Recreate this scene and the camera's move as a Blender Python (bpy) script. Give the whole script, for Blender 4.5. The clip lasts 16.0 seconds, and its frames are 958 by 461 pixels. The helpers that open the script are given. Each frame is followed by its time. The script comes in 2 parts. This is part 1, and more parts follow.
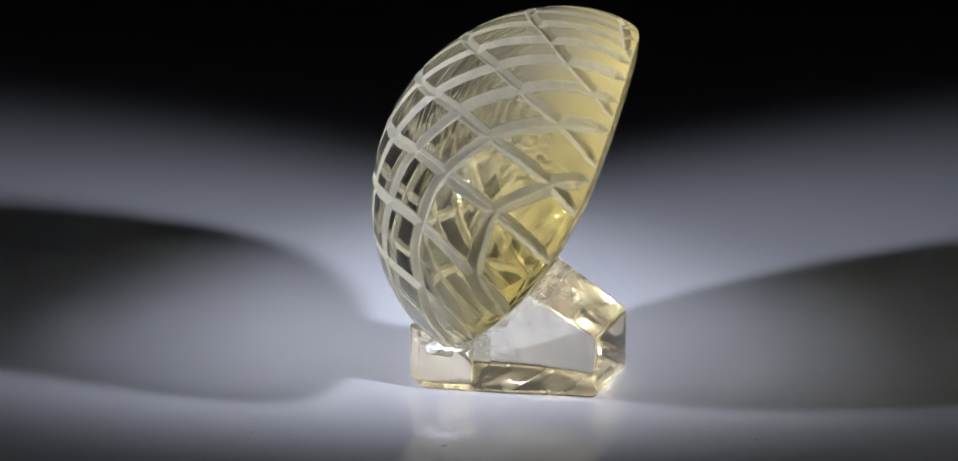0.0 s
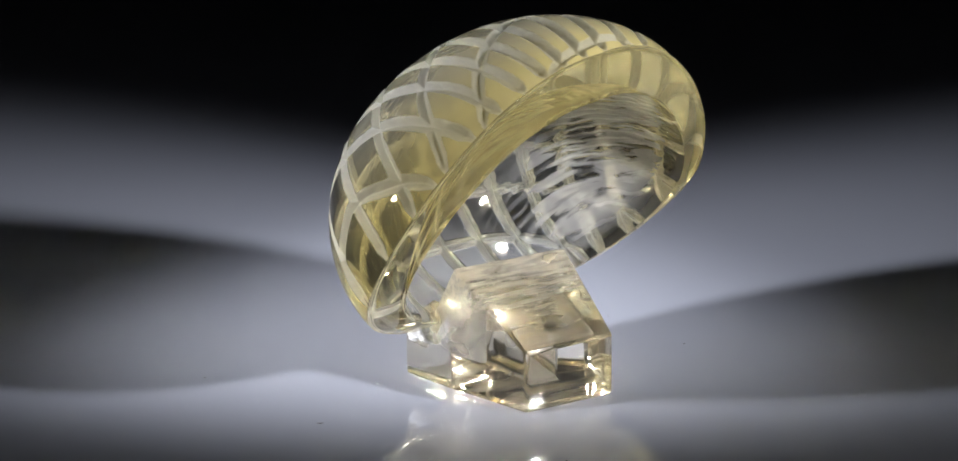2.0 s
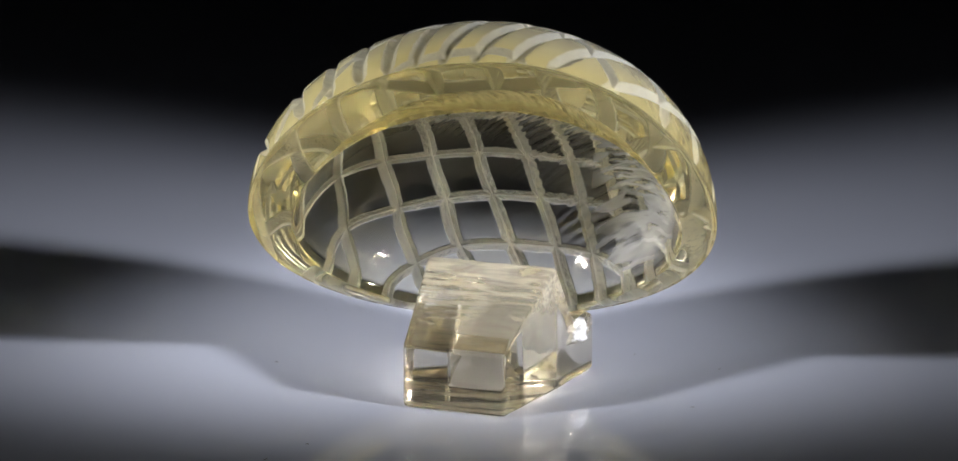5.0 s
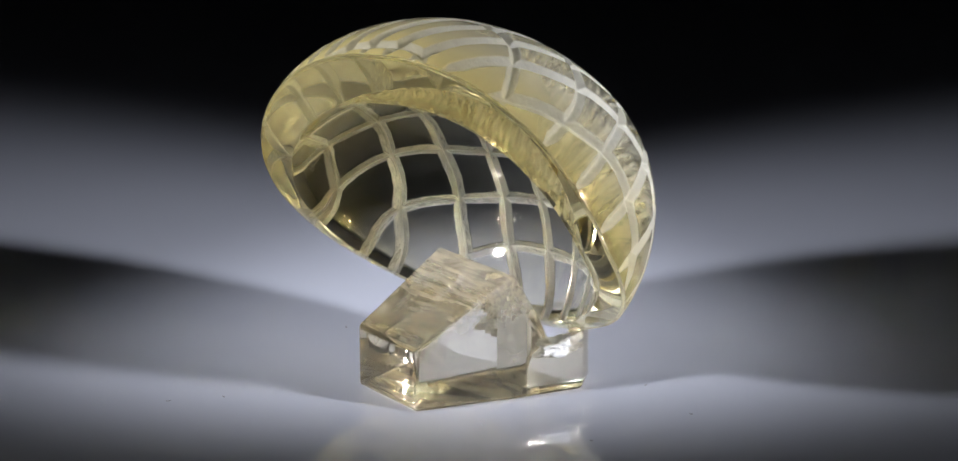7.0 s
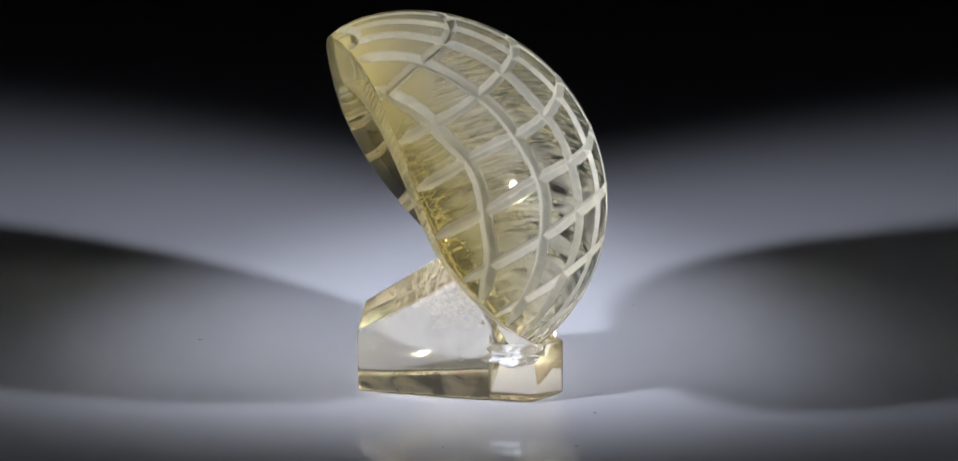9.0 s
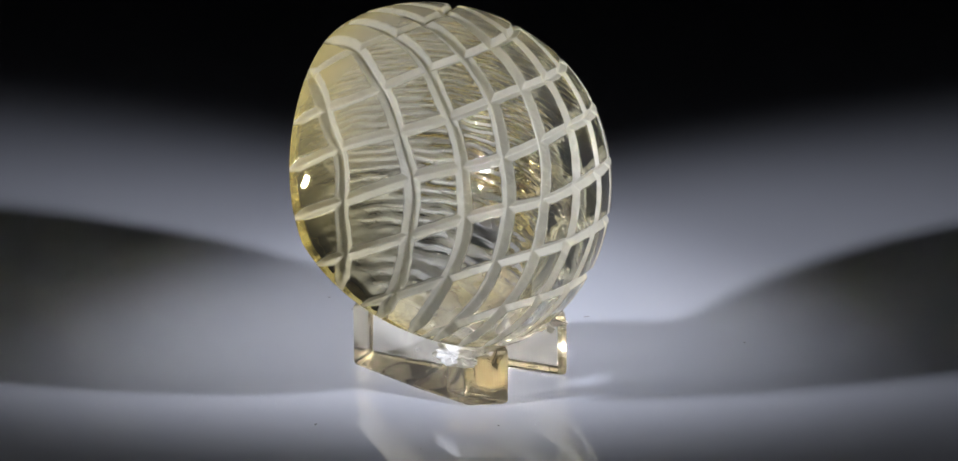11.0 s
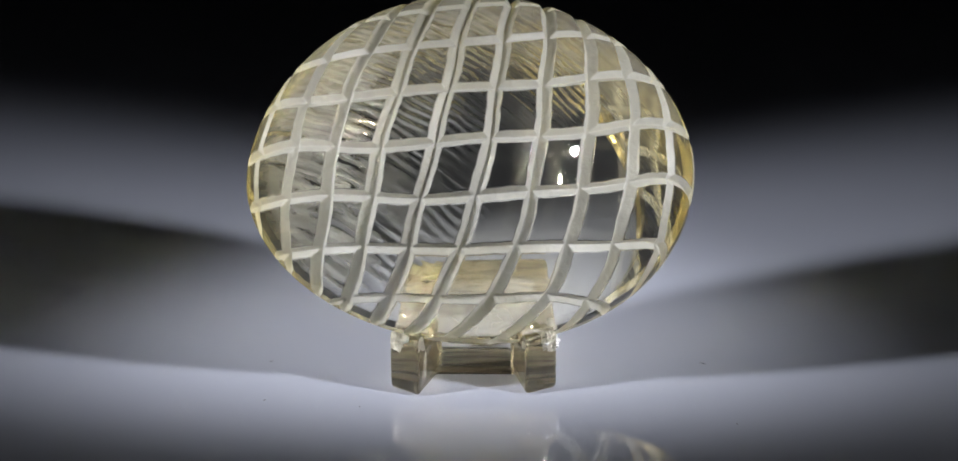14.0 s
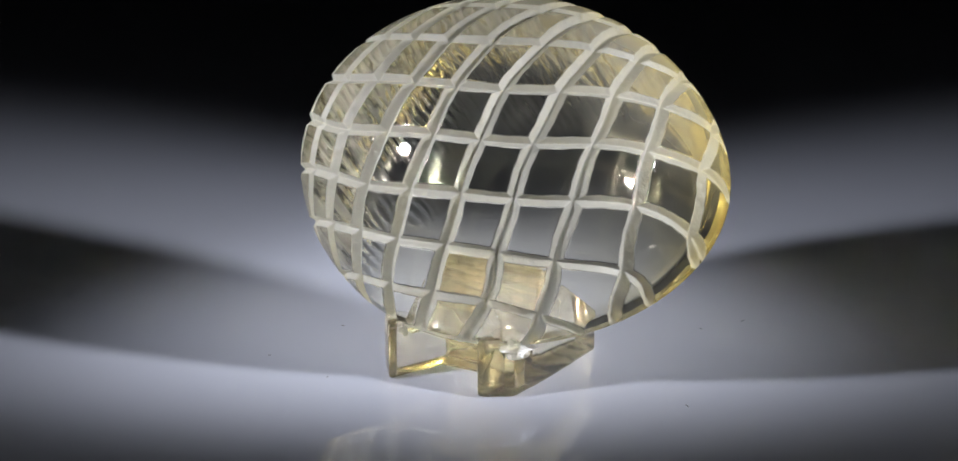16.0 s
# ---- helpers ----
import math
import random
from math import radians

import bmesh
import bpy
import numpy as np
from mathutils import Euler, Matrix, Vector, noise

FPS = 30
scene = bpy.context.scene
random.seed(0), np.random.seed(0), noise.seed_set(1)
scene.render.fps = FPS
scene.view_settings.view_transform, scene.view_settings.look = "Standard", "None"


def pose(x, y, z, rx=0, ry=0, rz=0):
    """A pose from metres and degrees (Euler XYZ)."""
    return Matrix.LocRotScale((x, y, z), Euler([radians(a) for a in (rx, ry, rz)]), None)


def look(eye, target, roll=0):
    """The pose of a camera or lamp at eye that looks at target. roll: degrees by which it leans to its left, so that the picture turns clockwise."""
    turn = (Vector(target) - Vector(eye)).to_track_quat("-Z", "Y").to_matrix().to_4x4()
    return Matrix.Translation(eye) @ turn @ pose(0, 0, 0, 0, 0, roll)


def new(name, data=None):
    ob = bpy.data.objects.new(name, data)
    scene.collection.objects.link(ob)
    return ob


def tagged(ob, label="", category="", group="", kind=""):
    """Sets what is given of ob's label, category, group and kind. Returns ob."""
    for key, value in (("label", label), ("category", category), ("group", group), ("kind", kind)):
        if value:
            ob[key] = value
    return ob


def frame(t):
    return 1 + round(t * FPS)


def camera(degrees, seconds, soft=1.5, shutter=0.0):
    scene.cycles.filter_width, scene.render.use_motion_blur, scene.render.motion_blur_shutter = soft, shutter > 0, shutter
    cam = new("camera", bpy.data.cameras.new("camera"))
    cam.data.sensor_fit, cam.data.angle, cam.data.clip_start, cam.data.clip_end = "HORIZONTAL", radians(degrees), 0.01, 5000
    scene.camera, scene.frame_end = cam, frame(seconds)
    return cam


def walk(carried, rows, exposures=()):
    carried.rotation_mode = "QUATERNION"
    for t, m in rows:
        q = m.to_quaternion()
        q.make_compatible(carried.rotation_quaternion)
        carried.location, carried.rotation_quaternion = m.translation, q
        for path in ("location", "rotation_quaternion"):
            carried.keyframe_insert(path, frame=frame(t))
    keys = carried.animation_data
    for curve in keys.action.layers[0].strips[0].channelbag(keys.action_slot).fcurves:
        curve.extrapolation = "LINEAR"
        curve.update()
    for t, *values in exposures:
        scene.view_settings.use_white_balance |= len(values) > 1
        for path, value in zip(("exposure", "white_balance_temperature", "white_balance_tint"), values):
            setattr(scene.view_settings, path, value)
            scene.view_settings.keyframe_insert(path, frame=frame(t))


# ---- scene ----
MM = 0.001

# ---- camera and its walk ----
cam = camera(20.0, 16.0, soft=1.5)
EYE = pose(-0.000809, -0.25, 0.081804, 90 - 15.108, 0, 0) @ pose(0, 0, 0, 0, 0, -0.334)
walk(cam, [(0.0, EYE), (16.0, EYE)])

# ---- world and lamps ----
world = bpy.data.worlds.new("world")
scene.world = world
world.use_nodes = True
world.node_tree.nodes["Background"].inputs["Color"].default_value = (0.68, 0.59, 0.80, 1)
world.node_tree.nodes["Background"].inputs["Strength"].default_value = 0.009


def spot(name, eye, target, watts, angle, flat, colour):
    data = bpy.data.lights.new(name, "SPOT")
    data.energy, data.spot_size, data.spot_blend = watts, radians(angle), 1.0
    data.shadow_soft_size, data.color = 0.009, colour
    ob = new(name, data)
    ob.matrix_world = look(eye, target) @ Matrix.Diagonal((1, flat, 1, 1))  # a fan-shaped beam
    return ob


LAMP_EAST, LAMP_WEST = (0.1403, -0.0859, 0.0832), (-0.1480, -0.0632, 0.0784)
LIGHT = (0.975, 0.968, 0.985)
spot("spot_lamp", LAMP_EAST, (-0.0285, 0.0341, 0), 2.70, 29.7, 0.640, LIGHT)
spot("spot_lamp", LAMP_WEST, (0.0258, 0.0323, 0), 2.23, 31.2, 0.68, LIGHT)


scene.cycles.caustics_refractive = scene.cycles.caustics_reflective = True
scene.cycles.max_bounces = scene.cycles.transmission_bounces = scene.cycles.glossy_bounces = 24
scene.cycles.sample_clamp_indirect = 0.0
scene.cycles.blur_glossy = 0.3


# ---- materials ----
class Nodes:
    """A material's node tree, with short ways to add and join nodes."""

    def __init__(self, name):
        self.mat = bpy.data.materials.new(name)
        self.mat.use_nodes = True
        self.tree = self.mat.node_tree
        self.tree.nodes.clear()
        self.out = self.add("ShaderNodeOutputMaterial")

    def add(self, kind, **values):
        node = self.tree.nodes.new(kind)
        for key, value in values.items():
            node.inputs[key.replace("_", " ")].default_value = value
        return node

    def join(self, a, b):
        self.tree.links.new(a, b)

    def bsdf(self, **values):
        return self.add("ShaderNodeBsdfPrincipled", **values)

    def noise(self, scale, detail=3.0, distortion=0.0, vector=None):
        node = self.add("ShaderNodeTexNoise", Scale=scale, Detail=detail, Distortion=distortion)
        self.join(vector or self.coords(), node.inputs["Vector"])
        return node.outputs["Fac"]

    def coords(self):
        return self.add("ShaderNodeTexCoord").outputs["Object"]

    def ramp(self, fac, lo, hi, a=(0, 0, 0, 1), b=(1, 1, 1, 1)):
        node = self.add("ShaderNodeValToRGB")
        e = node.color_ramp.elements
        e[0].position, e[1].position, e[0].color, e[1].color = lo, hi, a, b
        self.join(fac, node.inputs["Fac"])
        return node.outputs["Color"]

    def math(self, op, a, b=0.0):
        node = self.add("ShaderNodeMath")
        node.operation = op
        for k, x in enumerate((a, b)):
            if isinstance(x, (int, float)):
                node.inputs[k].default_value = x
            else:
                self.join(x, node.inputs[k])
        return node.outputs[0]

    def bump(self, height, strength, distance):
        node = self.add("ShaderNodeBump", Strength=strength, Distance=distance)
        self.join(height, node.inputs["Height"])
        return node.outputs["Normal"]

    def mix(self, fac, a, b):
        node = self.add("ShaderNodeMixShader")
        if isinstance(fac, (int, float)):
            node.inputs[0].default_value = fac
        else:
            self.join(fac, node.inputs[0])
        self.join(a, node.inputs[1])
        self.join(b, node.inputs[2])
        return node.outputs[0]

    def finish(self, shader):
        self.join(shader, self.out.inputs["Surface"])
        return self.mat


def frosted(n, colour, bump=None, clear=0.5):
    """Ground crystal: scatters most light at the surface and lets the rest glow through."""
    diffuse, through_it = n.add("ShaderNodeBsdfDiffuse"), n.add("ShaderNodeBsdfTranslucent")
    gloss = n.bsdf(Roughness=0.45, Transmission_Weight=1.0, IOR=1.54)
    for node, socket in ((diffuse, "Color"), (through_it, "Color"), (gloss, "Base Color")):
        if isinstance(colour, tuple):
            node.inputs[socket].default_value = colour
        else:
            n.join(colour, node.inputs[socket])
        if bump:
            n.join(bump, node.inputs["Normal"])
    return n.mix(clear, n.mix(0.4, diffuse.outputs[0], through_it.outputs[0]), gloss.outputs[0])


def cap_material():
    n = Nodes("lemon_quartz")
    frost = n.add("ShaderNodeAttribute")
    frost.attribute_name = "frost"
    tool = n.add("ShaderNodeAttribute")
    tool.attribute_name = "tool"
    # chatter marks of the hollowing tool: long broken scratches that run one way
    turn = n.add("ShaderNodeMapping")
    turn.inputs["Rotation"].default_value = (0, 0, radians(-48))
    n.join(n.coords(), turn.inputs["Vector"])
    stretch = n.add("ShaderNodeMapping")
    stretch.inputs["Scale"].default_value = (1300, 110, 400)
    n.join(turn.outputs[0], stretch.inputs["Vector"])
    strokes = n.noise(1.0, 3.0, 0.6, stretch.outputs[0])
    broad = n.add("ShaderNodeMapping")
    broad.inputs["Scale"].default_value = (420, 70, 160)
    n.join(turn.outputs[0], broad.inputs["Vector"])
    swaths = n.math("MULTIPLY", n.math("SUBTRACT", n.noise(1.0, 2.0, 0.3, broad.outputs[0]), 0.5), 0.7)
    ridges = n.add("ShaderNodeTexWave", Scale=440.0, Distortion=6.0, Detail=2.5, Detail_Scale=0.55)
    n.join(turn.outputs[0], ridges.inputs["Vector"])
    patch = n.ramp(n.noise(130.0, 2.0), 0.32, 0.52)
    height = n.math("ADD", n.math("MULTIPLY", n.math("MULTIPLY", ridges.outputs["Fac"], patch), 0.55), n.math("MULTIPLY", strokes, 1.0))
    marks = n.math("MULTIPLY", height, tool.outputs["Fac"])
    mist = n.add("ShaderNodeAttribute")
    mist.attribute_name = "mist"
    broken = n.ramp(n.math("ADD", n.math("ADD", strokes, swaths), n.math("MULTIPLY", mist.outputs["Fac"], 0.10)), 0.47, 0.60)
    # White stripes along the ridges are painted glints of the lamps.
    stripes = n.math("MULTIPLY", n.ramp(ridges.outputs["Fac"], 0.64, 0.84), n.ramp(n.math("ADD", n.noise(130.0, 2.0), swaths), 0.36, 0.54))
    veil = n.math("MULTIPLY", n.math("MULTIPLY", mist.outputs["Fac"], 0.62), n.math("MAXIMUM", n.math("MULTIPLY", broken, 0.75), stripes))
    # painted for long light paths: golden at rim and hollow walls, almost clear crown
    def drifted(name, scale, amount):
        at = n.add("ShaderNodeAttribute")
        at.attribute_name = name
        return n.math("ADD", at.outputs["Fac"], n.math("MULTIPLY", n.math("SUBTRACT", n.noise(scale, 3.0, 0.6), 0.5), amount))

    path_tint = n.ramp(drifted("gold", 110.0, 0.35), 0.05, 0.95, (0.993, 0.980, 0.920, 1), (0.960, 0.845, 0.41, 1))
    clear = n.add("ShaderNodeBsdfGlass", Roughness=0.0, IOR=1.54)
    n.join(path_tint, clear.inputs["Color"])
    rough = n.add("ShaderNodeAttribute")
    rough.attribute_name = "rough"
    n.join(rough.outputs["Fac"], clear.inputs["Roughness"])
    n.join(n.bump(marks, 1.0, 0.00022), clear.inputs["Normal"])
    haze = n.add("ShaderNodeBsdfDiffuse", Color=(0.74, 0.77, 0.80, 1)).outputs[0]
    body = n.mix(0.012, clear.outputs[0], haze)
    # milky gold in the upper flank, painted partly for the glow inside the body
    milk_colour = n.ramp(drifted("gold", 110.0, 0.2), 0.15, 0.75, (0.64, 0.615, 0.52, 1), (0.76, 0.66, 0.31, 1))
    milk_out, milk_in = n.bsdf(Roughness=0.03, IOR=1.54), n.add("ShaderNodeBsdfTranslucent")
    n.join(milk_colour, milk_out.inputs["Base Color"])
    n.join(milk_colour, milk_in.inputs["Color"])
    cloud = n.math("MULTIPLY", n.ramp(drifted("milk", 150.0, 0.30), 0.05, 0.9), 0.80)
    body = n.mix(cloud, body, n.mix(0.42, milk_out.outputs[0], milk_in.outputs[0]))
    grain = n.bump(n.noise(1500.0, 5.0), 0.9, 0.00016)
    # Groove colour, made yellower towards the rim for the light within the crystal.
    dust = n.ramp(drifted("gold", 300.0, 0.4), 0.15, 0.85, (0.58, 0.58, 0.535, 1), (0.63, 0.585, 0.40, 1))
    ground = frosted(n, dust, grain)
    # White frosting of the scratches, which also stands in for their glints.
    frost_glint = frosted(n, (0.93, 0.93, 0.93, 1), n.bump(height, 0.8, 0.0002), 0.3)
    return n.finish(n.mix(frost.outputs["Fac"], n.mix(veil, body, frost_glint), ground))


def stem_material():
    n = Nodes("smoky_quartz")
    xyz = n.add("ShaderNodeSeparateXYZ")
    n.join(n.coords(), xyz.inputs[0])
    y, z = xyz.outputs["Y"], xyz.outputs["Z"]
    clear = n.add("ShaderNodeBsdfGlass", Color=(0.990, 0.962, 0.885, 1), Roughness=0.03, IOR=1.54)
    n.join(n.bump(n.noise(260.0, 3.0), 0.12, 0.0002), clear.inputs["Normal"])
    # saw lines across the slope
    saw = n.add("ShaderNodeMapping")
    saw.inputs["Scale"].default_value = (260, 1900, 1900)
    n.join(n.coords(), saw.inputs["Vector"])
    lines = n.noise(1.0, 3.0, 0.0, saw.outputs[0])
    sawn = n.add("ShaderNodeBsdfGlass", Color=(0.99, 0.965, 0.89, 1), Roughness=0.07, IOR=1.54)
    n.join(n.bump(lines, 0.9, 0.0002), sawn.inputs["Normal"])
    grain = n.bump(n.noise(1800.0, 4.0), 0.4, 0.00006)
    ground = frosted(n, (0.92, 0.90, 0.86, 1), grain)
    rough = n.math("MULTIPLY", n.math("SUBTRACT", n.noise(220.0, 3.0), 0.5), 0.004)
    high = n.ramp(n.math("MULTIPLY", n.math("ADD", z, rough), 100.0), 0.66, 1.15)
    flank_y = n.ramp(n.math("ADD", n.math("MULTIPLY", n.math("ADD", y, rough), 100.0), 1.0), 0.48, 0.60)
    flank_z = n.ramp(n.math("MULTIPLY", n.math("ADD", z, rough), 100.0), 0.28, 0.42)
    foot = n.ramp(n.math("MULTIPLY", y, 100.0), 0.06, 0.10, (1, 1, 1, 1), (0, 0, 0, 1))
    cloudy = n.math("MULTIPLY", n.math("MULTIPLY", flank_y, flank_z), foot)
    body = n.mix(n.math("MULTIPLY", high, 0.6), clear.outputs[0], sawn.outputs[0])
    scored = n.ramp(n.math("ADD", lines, n.math("MULTIPLY", n.noise(240.0, 3.0, 0.6), 0.25)), 0.52, 0.72, (0.10, 0.10, 0.10, 1), (0.46, 0.46, 0.46, 1))
    body = n.mix(n.math("MULTIPLY", high, scored), body, frosted(n, (0.88, 0.80, 0.62, 1), n.bump(lines, 1.0, 0.0004)))
    body = n.mix(0.035, body, frosted(n, (0.90, 0.83, 0.66, 1), grain))
    upper = n.mix(n.math("MULTIPLY", cloudy, n.ramp(n.noise(300.0, 4.0, 0.5), 0.35, 0.65, (0.04, 0.04, 0.04, 1), (0.36, 0.36, 0.36, 1))), body, ground)
    # the unpolished underside, tan; its paler front is painted for light inside the block
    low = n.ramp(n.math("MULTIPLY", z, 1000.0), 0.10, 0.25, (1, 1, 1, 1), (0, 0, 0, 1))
    stain = n.add("ShaderNodeMapping")
    stain.inputs["Scale"].default_value = (90, 330, 1)
    n.join(n.coords(), stain.inputs["Vector"])
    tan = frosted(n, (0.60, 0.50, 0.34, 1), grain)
    patches = n.math("MULTIPLY", low, n.ramp(n.noise(1.0, 4.0, 0.8, stain.outputs[0]), 0.40, 0.60))
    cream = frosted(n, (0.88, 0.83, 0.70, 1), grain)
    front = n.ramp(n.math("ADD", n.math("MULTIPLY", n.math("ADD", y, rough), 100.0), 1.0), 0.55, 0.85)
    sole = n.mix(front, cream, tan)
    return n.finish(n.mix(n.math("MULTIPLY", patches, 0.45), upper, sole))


def glue_material():
    n = Nodes("white_adhesive")
    p = n.bsdf(Base_Color=(0.86, 0.87, 0.9, 1), Roughness=0.25, Transmission_Weight=0.2, IOR=1.45)
    n.join(n.bump(n.noise(900.0, 4.0), 0.8, 0.0003), p.inputs["Normal"])
    return n.finish(p.outputs[0])


def floor_material():
    n = Nodes("white_acrylic")
    p = n.bsdf(Roughness=0.06, IOR=2.5)
    tint = n.ramp(n.noise(9.0, 3.0), 0.3, 0.7, (0.57, 0.61, 0.745, 1), (0.60, 0.64, 0.775, 1))
    n.join(tint, p.inputs["Base Color"])
    n.join(n.math("ADD", n.math("MULTIPLY", n.noise(400.0, 4.0), 0.012), 0.003), p.inputs["Roughness"])
    return n.finish(p.outputs[0])


def plain_material(name, a, b, rough):
    n = Nodes(name)
    p = n.bsdf(Roughness=rough)
    n.join(n.ramp(n.noise(30.0, 4.0), 0.35, 0.65, (*a, 1), (*b, 1)), p.inputs["Base Color"])
    return n.finish(p.outputs[0])


CAP, STEM, GLUE, FLOOR = cap_material(), stem_material(), glue_material(), floor_material()
CLOTH = plain_material("black_cloth", (0.012, 0.013, 0.017), (0.018, 0.019, 0.024), 0.95)
DUST = plain_material("grey_lint", (0.10, 0.09, 0.08), (0.2, 0.19, 0.18), 0.9)


# ---- setting ----
def slab(name, x0, x1, y0, y1, z0, z1, material, label, bevel=0.0):
    bm = bmesh.new()
    bmesh.ops.create_cube(bm, size=1, matrix=Matrix.LocRotScale(((x0 + x1) / 2, (y0 + y1) / 2, (z0 + z1) / 2), None, (x1 - x0, y1 - y0, z1 - z0)))
    if bevel:
        bmesh.ops.bevel(bm, geom=bm.edges[:], offset=bevel, segments=2, affect="EDGES")
    mesh = bpy.data.meshes.new(name)
    bm.to_mesh(mesh)
    bm.free()
    mesh.materials.append(material)
    return tagged(new(name, mesh), label, name.split("_")[0], kind="structure")


slab("floor", -0.6, 0.6, -0.45, 0.75, -0.012, 0.0, FLOOR, "glossy white acrylic table surface with faint dust", 0.002)
slab("backdrop", -0.9, 0.9, 0.80, 0.83, -0.3, 0.9, CLOTH, "plain black cloth backdrop in the dark")
slab("wall_west", -0.93, -0.9, -0.83, 0.83, -0.3, 0.9, CLOTH, "dark unlit studio wall")
slab("wall_east", 0.9, 0.93, -0.83, 0.83, -0.3, 0.9, CLOTH, "dark unlit studio wall")
slab("wall_south", -0.9, 0.9, -0.83, -0.80, -0.3, 0.9, CLOTH, "dark unlit studio wall")
slab("ceiling", -0.93, 0.93, -0.83, 0.83, 0.9, 0.93, CLOTH, "dark unlit studio ceiling")


# ---- mushroom carving ----
def part(name, mesh, material, parent, label=""):
    if material:
        mesh.materials.append(material)
    ob = new(name, mesh)
    ob.parent = parent
    if label:
        tagged(ob, label)
    return ob


def field(p, q, c):
    """A quartic in the two angles over the dome; grooves run where it is whole."""
    k, total = 0, 0
    for order in range(5):
        for i in range(order, -1, -1):
            total = total + c[k] * p ** i * q ** (order - i)
            k += 1
    return total


ACROSS = (1.499, -0.389, 3.280, 0.757, 0.261, 0.253, 0.211, -0.445, 0.264, -0.257, -0.171, -0.057, -0.318, -0.088, -0.030)
ALONG = (1.389, -4.491, 0.863, -0.007, 0.725, -0.265, 0.407, -0.325, 0.236, 0.140, -0.076, -0.187, -0.010, 0.018, 0.070)
SEMI = np.array((21.99, 17.47, 16.04))


def groove(f, points, lo, hi):
    """Distance in mm from the nearest groove of a field over the grid."""
    step_t = np.linalg.norm(np.gradient(points, axis=0), axis=2) + 1e-6
    step_p = np.linalg.norm(np.gradient(points, axis=1), axis=2) + 1e-3
    slope = np.hypot(np.gradient(f, axis=0) / step_t, np.gradient(f, axis=1) / step_p) + 1e-3
    whole = np.clip(np.round(f), lo, hi)
    return np.abs(f - whole) / slope


def cap_mesh():
    """A tilted half ellipsoid with two families of cut grooves, a sloping lip and a hollow underside."""
    nt, nph, nu = 270, 960, 80
    ph = np.linspace(0, 2 * math.pi, nph, endpoint=False)[None, :]
    east, west, top = np.clip(np.cos(ph), 0, 1) ** 2, np.clip(-np.cos(ph), 0, 1) ** 2, np.clip(-np.sin(ph), 0, 1) ** 2
    end = 1.56 - 0.05 * top
    th = 0.004 + np.linspace(0, 1, nt)[:, None] * (end - 0.004)
    d = np.stack((np.sin(th) * np.cos(ph), np.sin(th) * np.sin(ph), np.cos(th)), axis=2)
    r = (np.abs(d) ** 1.93).sum(axis=2) ** (-1 / 1.93)
    unit = d * r[:, :, None]
    points = unit * SEMI
    # the rim is not flat: it droops at both sides
    points[:, :, 2] -= (3.0 * unit[:, :, 0] ** 2 + 1.30 * unit[:, :, 0] - 3.0 * np.clip(unit[:, :, 0], 0, 1) * np.clip(-unit[:, :, 1], 0, 1)) * np.clip(1 - unit[:, :, 2], 0, 1) ** 2
    # the flank turns in towards the rim at one end and at the top
    points[:, :, :2] *= (1 - (0.012 * east + 0.027 * top + 0.015 * west) * np.clip((th - 1.25) / 0.35, 0, 1) ** 2)[:, :, None]
    p, q = th * np.cos(ph), th * np.sin(ph)
    wobble = 0.03 * np.sin(7 * p + 3 * q) + 0.02 * np.sin(13 * q - 5 * p)
    a = groove(field(p, q, ACROSS) + wobble, points, -2, 6)
    b = groove(field(p, q, ALONG) - wobble, points, -5, 8)
    keep = np.clip((end - th) / 0.06, 0, 1)
    vary = (1 + 0.08 * np.sin(9 * p + 4) * np.cos(8 * q) + 0.07 * np.sin(41 * p + 17 * q) * np.sin(37 * q - 23 * p)) * (0.4 + 0.6 * keep)
    a, b = a / (0.59 * vary), b / (0.70 * vary)
    cut = np.maximum(0.52 * np.clip(1 - a, 0, 1), 0.66 * np.clip(1 - b, 0, 1)) * keep
    near = np.minimum(a, b)
    frost = np.clip((1.07 - near) / 0.15, 0, 1)
    points = points * (1 - cut / np.linalg.norm(points, axis=2))[:, :, None]
    # underside: a crisp edge, a polished band that falls inwards, then the hollow
    rim = points[-1]
    # the hollow lies off centre: its wall is thick at the top and thin at the bottom
    inner = 0.81 + 0.05 * np.sin(ph) + 0.02 * np.cos(ph) + 0.015 * np.cos(2 * ph)
    edge_drop, hollow = 0.2, 12.0
    turn = np.linspace(0, math.pi / 2, 9)[1:, None]
    lip = 1 - 0.015 * (1 - np.cos(turn)) + 0 * ph
    share = np.linspace(0, 1, 20)[1:, None]
    bevel = 0.985 + (inner - 0.985) * share
    f_bowl = np.linspace(1, 0.004, nu + 1)[1:, None] + 0 * ph
    s = np.concatenate((lip, bevel, f_bowl * inner))
    f = np.concatenate((lip / lip, bevel / inner, f_bowl))
    shelf = -edge_drop - 1.25 * (1 - (1 - share) ** 1.6) + 0 * ph
    depth = np.concatenate((-edge_drop * np.sin(turn) + 0 * ph, shelf, shelf[-1] + hollow * (1 - f_bowl ** 2.2) ** 0.60))
    under = np.stack((rim[None, :, 0] * s, rim[None, :, 1] * s, depth + rim[None, :, 2] * s ** 2), axis=2)
    grid = np.concatenate((points, under))
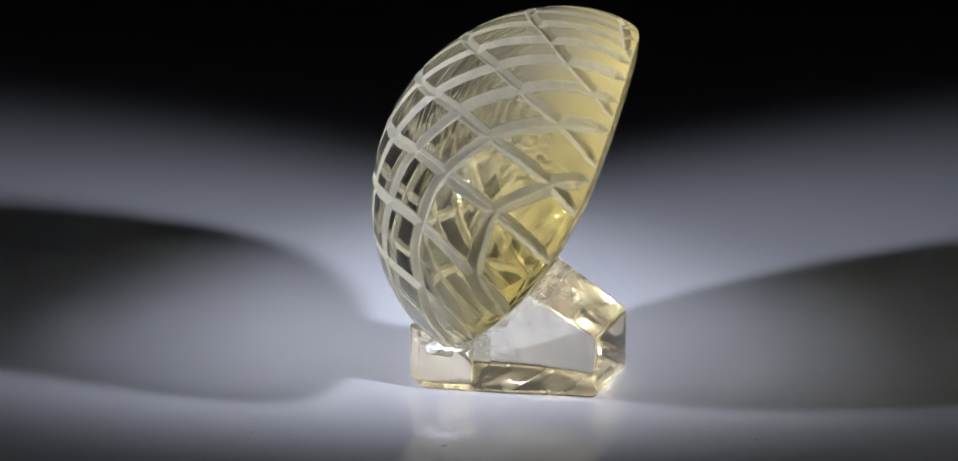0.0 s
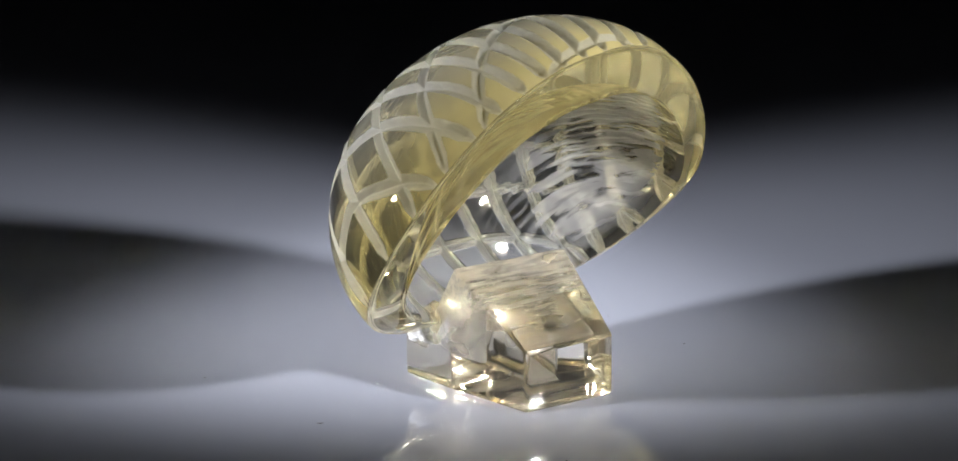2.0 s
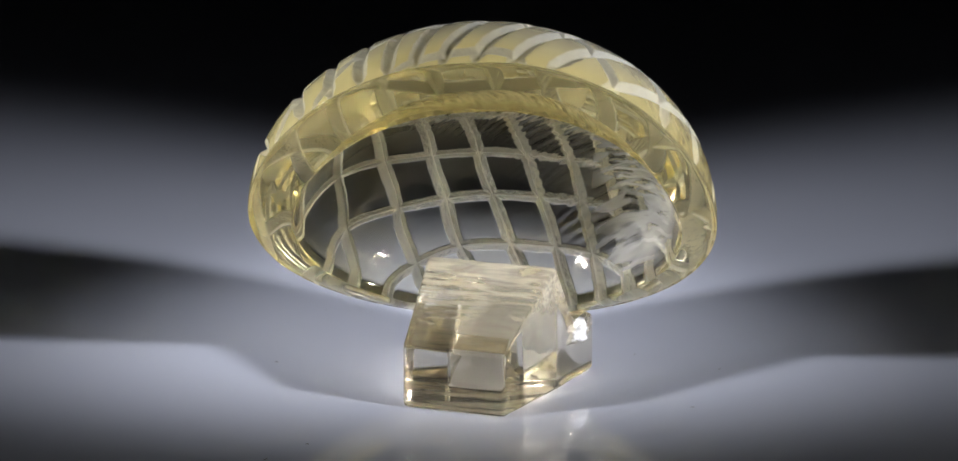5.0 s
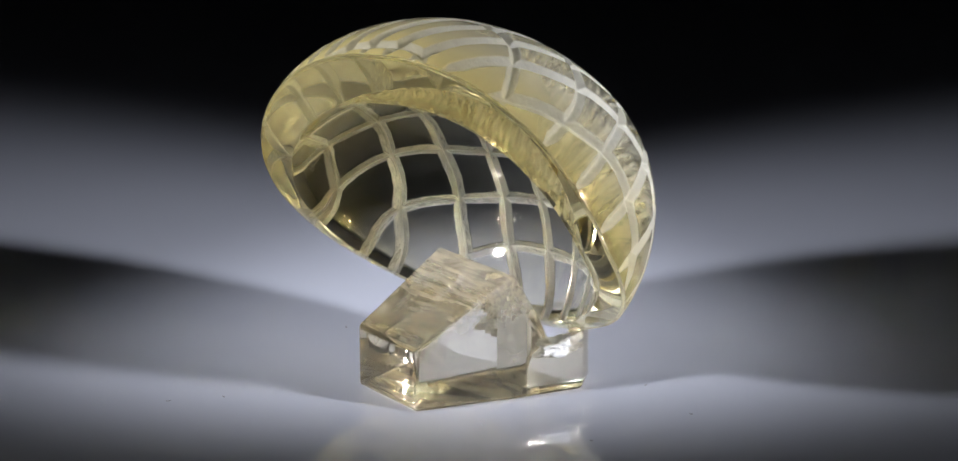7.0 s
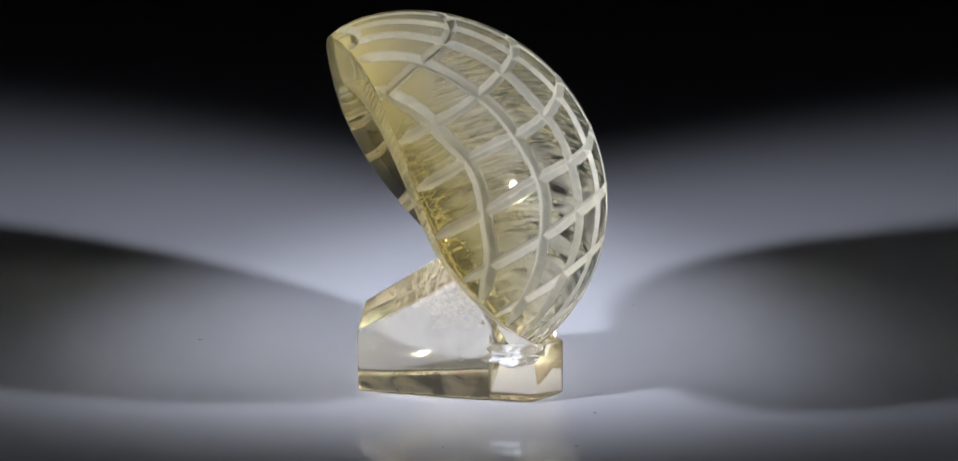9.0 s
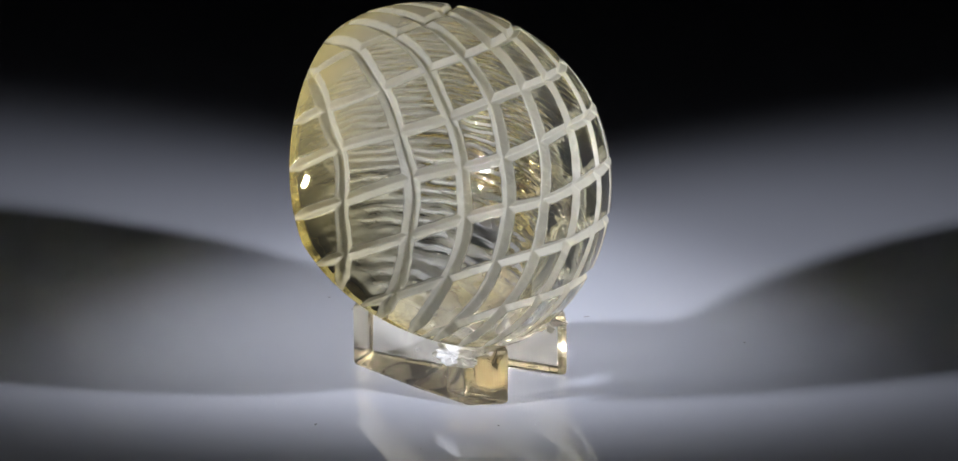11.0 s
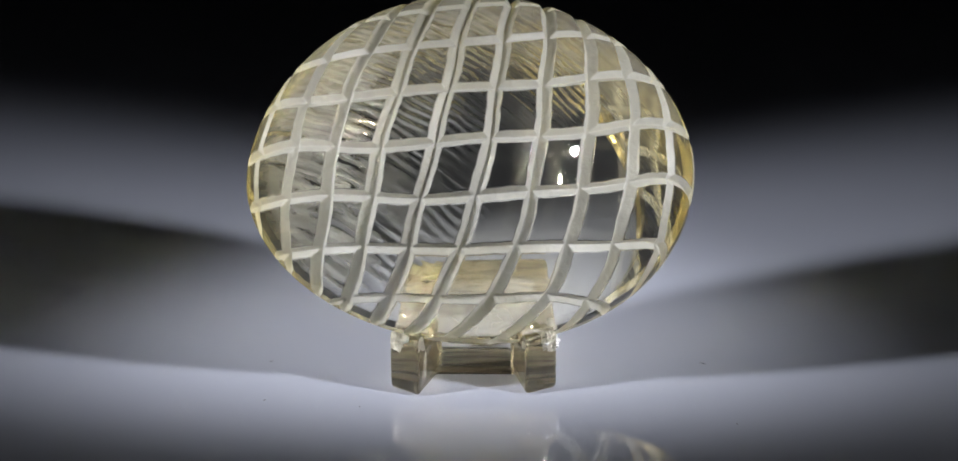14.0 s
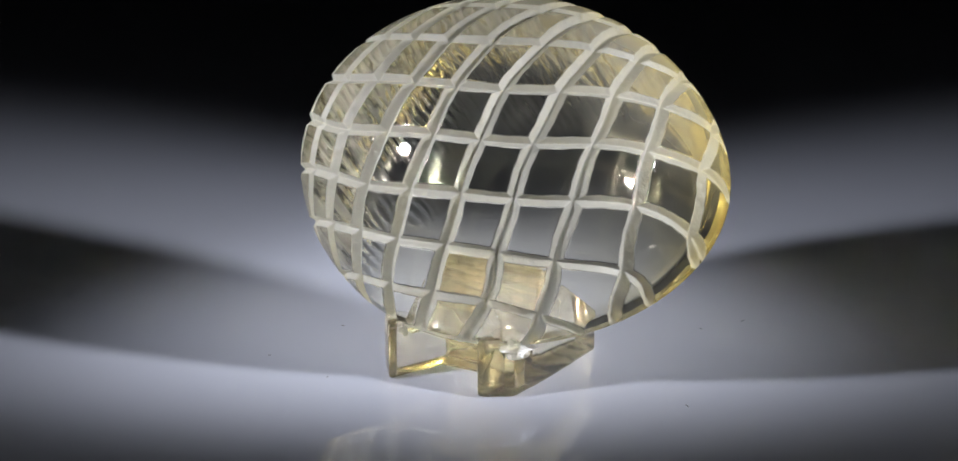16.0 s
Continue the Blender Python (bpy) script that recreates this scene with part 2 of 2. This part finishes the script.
    verts = grid.reshape(-1, 3) * MM
    rows = len(grid)
    i, j = np.meshgrid(np.arange(rows - 1), np.arange(nph), indexing="ij")
    k = (j + 1) % nph
    quads = np.stack((i * nph + j, (i + 1) * nph + j, (i + 1) * nph + k, i * nph + k), axis=2).reshape(-1, 4)
    faces = quads.tolist()
    faces.append(list(range(nph))[::1])
    faces.append([(rows - 1) * nph + x for x in range(nph - 1, -1, -1)])
    mesh = bpy.data.meshes.new("cap")
    mesh.from_pydata(verts.tolist(), [], faces)
    mesh.shade_smooth()
    at = mesh.attributes.new("frost", "FLOAT", "POINT")
    at.data.foreach_set("value", np.concatenate((frost, 0 * f)).ravel().astype(np.float32))
    ux, uy = under[:, :, 0], under[:, :, 1]
    in_bowl = np.concatenate((0 * lip, 0 * bevel, np.clip((1 - f_bowl) / 0.05, 0, 1)))
    wall = np.clip((f - 0.15) / 0.45, 0, 1)
    worked = np.clip(0.44 + 0.045 * ux - 0.055 * uy, 0, 1)
    # gold by position, painted in for light that crosses more crystal near the rim
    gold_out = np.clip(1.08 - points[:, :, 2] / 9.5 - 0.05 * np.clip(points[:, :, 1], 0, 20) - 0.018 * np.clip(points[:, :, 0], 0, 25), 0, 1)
    milk_out = np.clip(0.28 - 0.05 * points[:, :, 1], 0, 0.9) * np.clip(1.25 - points[:, :, 2] / 14, 0.13, 1) * np.clip(1 - 0.034 * points[:, :, 0], 0, 1) * np.clip(1 + 0.022 * points[:, :, 0], 0, 1)
    surface = {
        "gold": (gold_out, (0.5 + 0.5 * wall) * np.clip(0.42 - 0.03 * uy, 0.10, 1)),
        "milk": (milk_out, 0.2 * wall * np.clip(-0.08 * uy, 0, 1)),
        # frosted hollow wall; the ux term whitens one side for lamp glints
        "mist": (0 * frost, in_bowl * np.clip(worked * (0.30 + 0.75 * np.clip((f - 0.55) / 0.3, 0, 1)) + 0.6 * np.clip((ux - 8) / 6, 0, 1), 0.03, 0.95)),
        "tool": (0 * frost, in_bowl * np.clip(1.1 * worked - 0.1, 0, 0.9)),
        "rough": (0 * frost, in_bowl * 0.06 * worked),
    }
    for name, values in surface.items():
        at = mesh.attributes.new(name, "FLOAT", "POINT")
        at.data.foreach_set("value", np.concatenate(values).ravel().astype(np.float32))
    return mesh


def stem_mesh():
    """A house-shaped block that splits into two feet under the cap."""
    bm = bmesh.new()

    def v(x, y, z):
        return bm.verts.new((x * MM, y * MM, max(z, 0.03) * MM))

    def ring(y, left, right, top, lean=0.0):
        return [v(left, y, 0), v(right, y, 0), v(right - lean, y, top), v(left + lean, y, top)]

    front = ring(-12.2, -4.1, 5.9, 6.1)
    crest = ring(-2.0, -5.9, 8.2, 12.0, 0.6)
    back = ring(0.4, -6.2, 8.5, 7.6, 0.4)
    for a, b in ((front, crest), (crest, back)):
        for k in range(4):
            bm.faces.new((a[k], a[(k + 1) % 4], b[(k + 1) % 4], b[k]))
    bm.faces.new(front[::-1])

    def foot(outer0, inner0, outer_x, outer_y, tip_x, tip_y, top0):
        """Loft from the block's back to a slanted end, with a notch for the cap."""
        side = 1 if outer0[0].co.x > inner0[0].co.x else -1
        last = [outer0[0], inner0[0], inner0[1], outer0[1]]
        inner_x0 = inner0[0].co.x / MM
        for share, top in ((0.3, 4.2), (0.62, 4.1), (0.72, 5.6), (1.0, 5.7)):
            oy = 0.4 + (outer_y - 0.4) * share
            iy = 0.4 + (tip_y - 0.4) * share
            ox = outer0[0].co.x / MM + (outer_x - outer0[0].co.x / MM) * share
            ix = inner_x0 + (tip_x - inner_x0) * share
            now = [v(ox, oy, 0), v(ix, iy, 0), v(ix, iy, top), v(ox, oy, top)]
            for k in range(4):
                bm.faces.new((last[k], last[(k + 1) % 4], now[(k + 1) % 4], now[k]))
            last = now
        bm.faces.new(last)

    right_in = [v(4.8, 0.4, 0), v(4.8, 0.4, 7.6)]
    left_in = [v(-2.4, 0.4, 0), v(-2.4, 0.4, 7.6)]
    bm.faces.new((left_in[0], left_in[1], right_in[1], right_in[0]))
    foot([back[1], back[2]], right_in, 9.2, 4.5, 6.3, 7.4, 7.6)
    foot([back[0], back[3]], left_in, -6.6, 4.4, -3.7, 6.7, 7.6)
    # join the block's back edges with the inner posts
    bmesh.ops.holes_fill(bm, edges=[e for e in bm.edges if e.is_boundary], sides=8)
    bmesh.ops.recalc_face_normals(bm, faces=bm.faces[:])
    bmesh.ops.dissolve_limit(bm, angle_limit=0.02, verts=bm.verts[:], edges=bm.edges[:])
    sharp = [e for e in bm.edges if len(e.link_faces) == 2 and e.calc_face_angle(0) > 0.3]
    bmesh.ops.bevel(bm, geom=sharp, offset=0.45 * MM, segments=4, profile=0.5, affect="EDGES", clamp_overlap=True)
    mesh = bpy.data.meshes.new("stem")
    bm.to_mesh(mesh)
    bm.free()
    mesh.shade_smooth()
    mesh.set_sharp_from_angle(angle=radians(35))
    return mesh


def glue_mesh(seed, size):
    """A ragged bead of hardened adhesive."""
    bm = bmesh.new()
    bmesh.ops.create_icosphere(bm, subdivisions=4, radius=1)
    for w in bm.verts:
        k = 0.75 + 0.55 * noise.noise(w.co * 1.7 + Vector((seed, 0, 0))) + 0.2 * noise.noise(w.co * 5 + Vector((0, seed, 0)))
        w.co = Vector((w.co.x * size[0], w.co.y * size[1], w.co.z * size[2])) * k * MM
    mesh = bpy.data.meshes.new("adhesive_bead")
    bm.to_mesh(mesh)
    bm.free()
    return mesh


def mushroom():
    base = tagged(new("mushroom_carving"), "carved lemon quartz mushroom with frosted lattice grooves, turning on its stem", "figurine")
    cap = part("cap", cap_mesh(), CAP, base, "tilted pale yellow crystal cap with frosted grooves")
    cap.matrix_local = Matrix.Translation((1.266 * MM, -5.239 * MM, 18.734 * MM)) @ Euler((-0.974, -0.058, 0.260)).to_matrix().to_4x4()
    part("stem", stem_mesh(), STEM, base, "clear pale quartz block with frosted flanks and two feet")
    for seed, place, size in ((3.0, (7.9, 2.5, 4.4), (1.5, 2.9, 1.15)), (8.0, (-5.6, 2.5, 4.4), (1.4, 2.7, 1.05))):
        bead = part("adhesive_bead", glue_mesh(seed, size), GLUE, base, "ragged white hardened adhesive")
        bead.location = Vector(place) * MM
    return base


carving = mushroom()


# ---- lamps on their stands ----
def emitter(name, strength):
    n = Nodes(name)
    return n.finish(n.add("ShaderNodeEmission", Color=(1, 0.97, 0.95, 1), Strength=strength).outputs[0])


BULB, DIODE = emitter("lit_bulb", 24.0), emitter("lit_diode", 16.0)
ENAMEL = plain_material("black_enamel", (0.012, 0.012, 0.013), (0.02, 0.02, 0.021), 0.45)


def lathe(name, profile, sides=40):
    """A solid turned about z from (radius, height) pairs in mm; closed on itself or at the axis."""
    bm = bmesh.new()
    rings = [[bm.verts.new((r * math.cos(k * math.tau / sides) * MM, r * math.sin(k * math.tau / sides) * MM, z * MM)) for k in range(sides)] if r else [bm.verts.new((0, 0, z * MM))] for r, z in profile]
    for a, b in zip(rings, rings[1:]):
        for k in range(sides):
            m = (k + 1) % sides
            bm.faces.new([v for v in ((a[k], a[m]) if len(a) > 1 else (a[0],))] + [v for v in ((b[m], b[k]) if len(b) > 1 else (b[0],))])
    bmesh.ops.recalc_face_normals(bm, faces=bm.faces[:])
    mesh = bpy.data.meshes.new(name)
    bm.to_mesh(mesh)
    bm.free()
    mesh.shade_smooth()
    mesh.set_sharp_from_angle(angle=radians(40))
    return mesh


def lamp_on_stand(eye, target):
    """A bulb deep in a black tube, with a ring of small diodes round it, on a pole with a round foot."""
    head = look(eye, target) @ Matrix.Translation((0, 0, 0.012))
    foot_at = head @ Vector((0, 0, 0.005))
    base = tagged(new("led_lamp"), "small black spotlight on a round stand, bulb and diodes lit", "lamp", "lamps beside the table")
    base.location = (foot_at.x, foot_at.y, 0)
    to_base = Matrix.Translation(-base.location)
    # Unseen tube, added to keep the bulb's spill off the table.
    tube = part("tube", lathe("tube", ((0, 52), (12, 52), (13, 51), (13, 0.5), (12.5, 0), (11.8, 0), (11.5, 0.5), (11.5, 46), (0, 46))), ENAMEL, base)
    bulb = part("bulb", lathe("bulb", ((0, 42.6), (5, 43.2), (9.5, 45), (9.5, 46), (0, 46))), BULB, base, "lit white bulb")
    for ob in (tube, bulb):
        ob.matrix_local = to_base @ head
    ring = part("diode_ring", lathe("diode_ring", ((13.2, 8), (23, 8), (24, 7), (24, 3), (23, 2), (13.2, 2), (13.2, 8))), ENAMEL, base)
    ring.matrix_local = to_base @ head
    diode = lathe("diode", ((0, 0.6), (1.0, 0.9), (1.3, 1.6), (1.3, 2), (0, 2)), 12)
    diode.materials.append(DIODE)
    for k in range(16):
        ob = part("diode", diode, None, ring)
        ob.location = (18.5 * MM * math.cos(k * math.tau / 16), 18.5 * MM * math.sin(k * math.tau / 16), 0)
    part("pole", lathe("pole", ((0, 0.5), (4, 0.5), (4, foot_at.z / MM - 24.4), (0, foot_at.z / MM - 24.4)), 20), ENAMEL, base)
    part("foot", lathe("foot", ((0, 0), (28, 0), (29, 1), (29, 3), (27, 4.5), (6, 6), (0, 6))), ENAMEL, base)
    return base


for eye, target in ((LAMP_EAST, (0.006, -0.012, 0.030)), (LAMP_WEST, (-0.006, -0.012, 0.030))):
    lamp_on_stand(eye, target)


# ---- dust on the turning table ----
def speck(seed, length, thick):
    """A short bent fibre of lint."""
    bm = bmesh.new()
    rng = random.Random(seed)
    bend, n, rings = rng.uniform(-0.9, 0.9), 7, []
    for k in range(n):
        u = k / (n - 1) - 0.5
        r = thick * (1 - (2 * u) ** 4 * 0.7)
        centre = Vector((u * length, bend * length * u * u, thick))
        rings.append([bm.verts.new((centre + Vector((0, math.cos(a) * r, math.sin(a) * r))) * MM) for a in (0, 1.257, 2.513, 3.77, 5.027)])
    for a, c in zip(rings, rings[1:]):
        for k in range(5):
            bm.faces.new((a[k], a[(k + 1) % 5], c[(k + 1) % 5], c[k]))
    bm.faces.new(rings[0][::-1])
    bm.faces.new(rings[-1])
    mesh = bpy.data.meshes.new("lint_speck")
    bm.to_mesh(mesh)
    bm.free()
    mesh.shade_smooth()
    mesh.materials.append(DUST)
    return tagged(new("lint_speck", mesh), "tiny dark grey lint fibre lying on glossy white acrylic", "lint", "lint on the table")


SPECKS = ((-10.4, -29.3, 0.5, 70), (-20.9, -3.3, 0.7, 150), (21.4, -3.5, 0.4, 20), (11.7, 10.2, 0.35, 80), (-8.5, -24.4, 0.40, 10), (20.8, 8.4, 0.35, 45), (-23.1, 14.6, 0.30, 120))
specks = [(speck(k, length, 0.035), x, y, turn) for k, (x, y, length, turn) in enumerate(SPECKS)]


def turn_at(t):
    """Degrees by which the table has turned at t seconds."""
    return -18.0 * (t - 3.9)


def motions():
    times = [0.5 * k for k in range(33)]
    walk(carving, [(t, pose(0, 0, 0, 0, 0, turn_at(t))) for t in times])
    for ob, x, y, turn in specks:
        walk(ob, [(t, pose(0, 0, 0, 0, 0, turn_at(t)) @ pose(x * MM, y * MM, 0, 0, 0, turn)) for t in times])


motions()
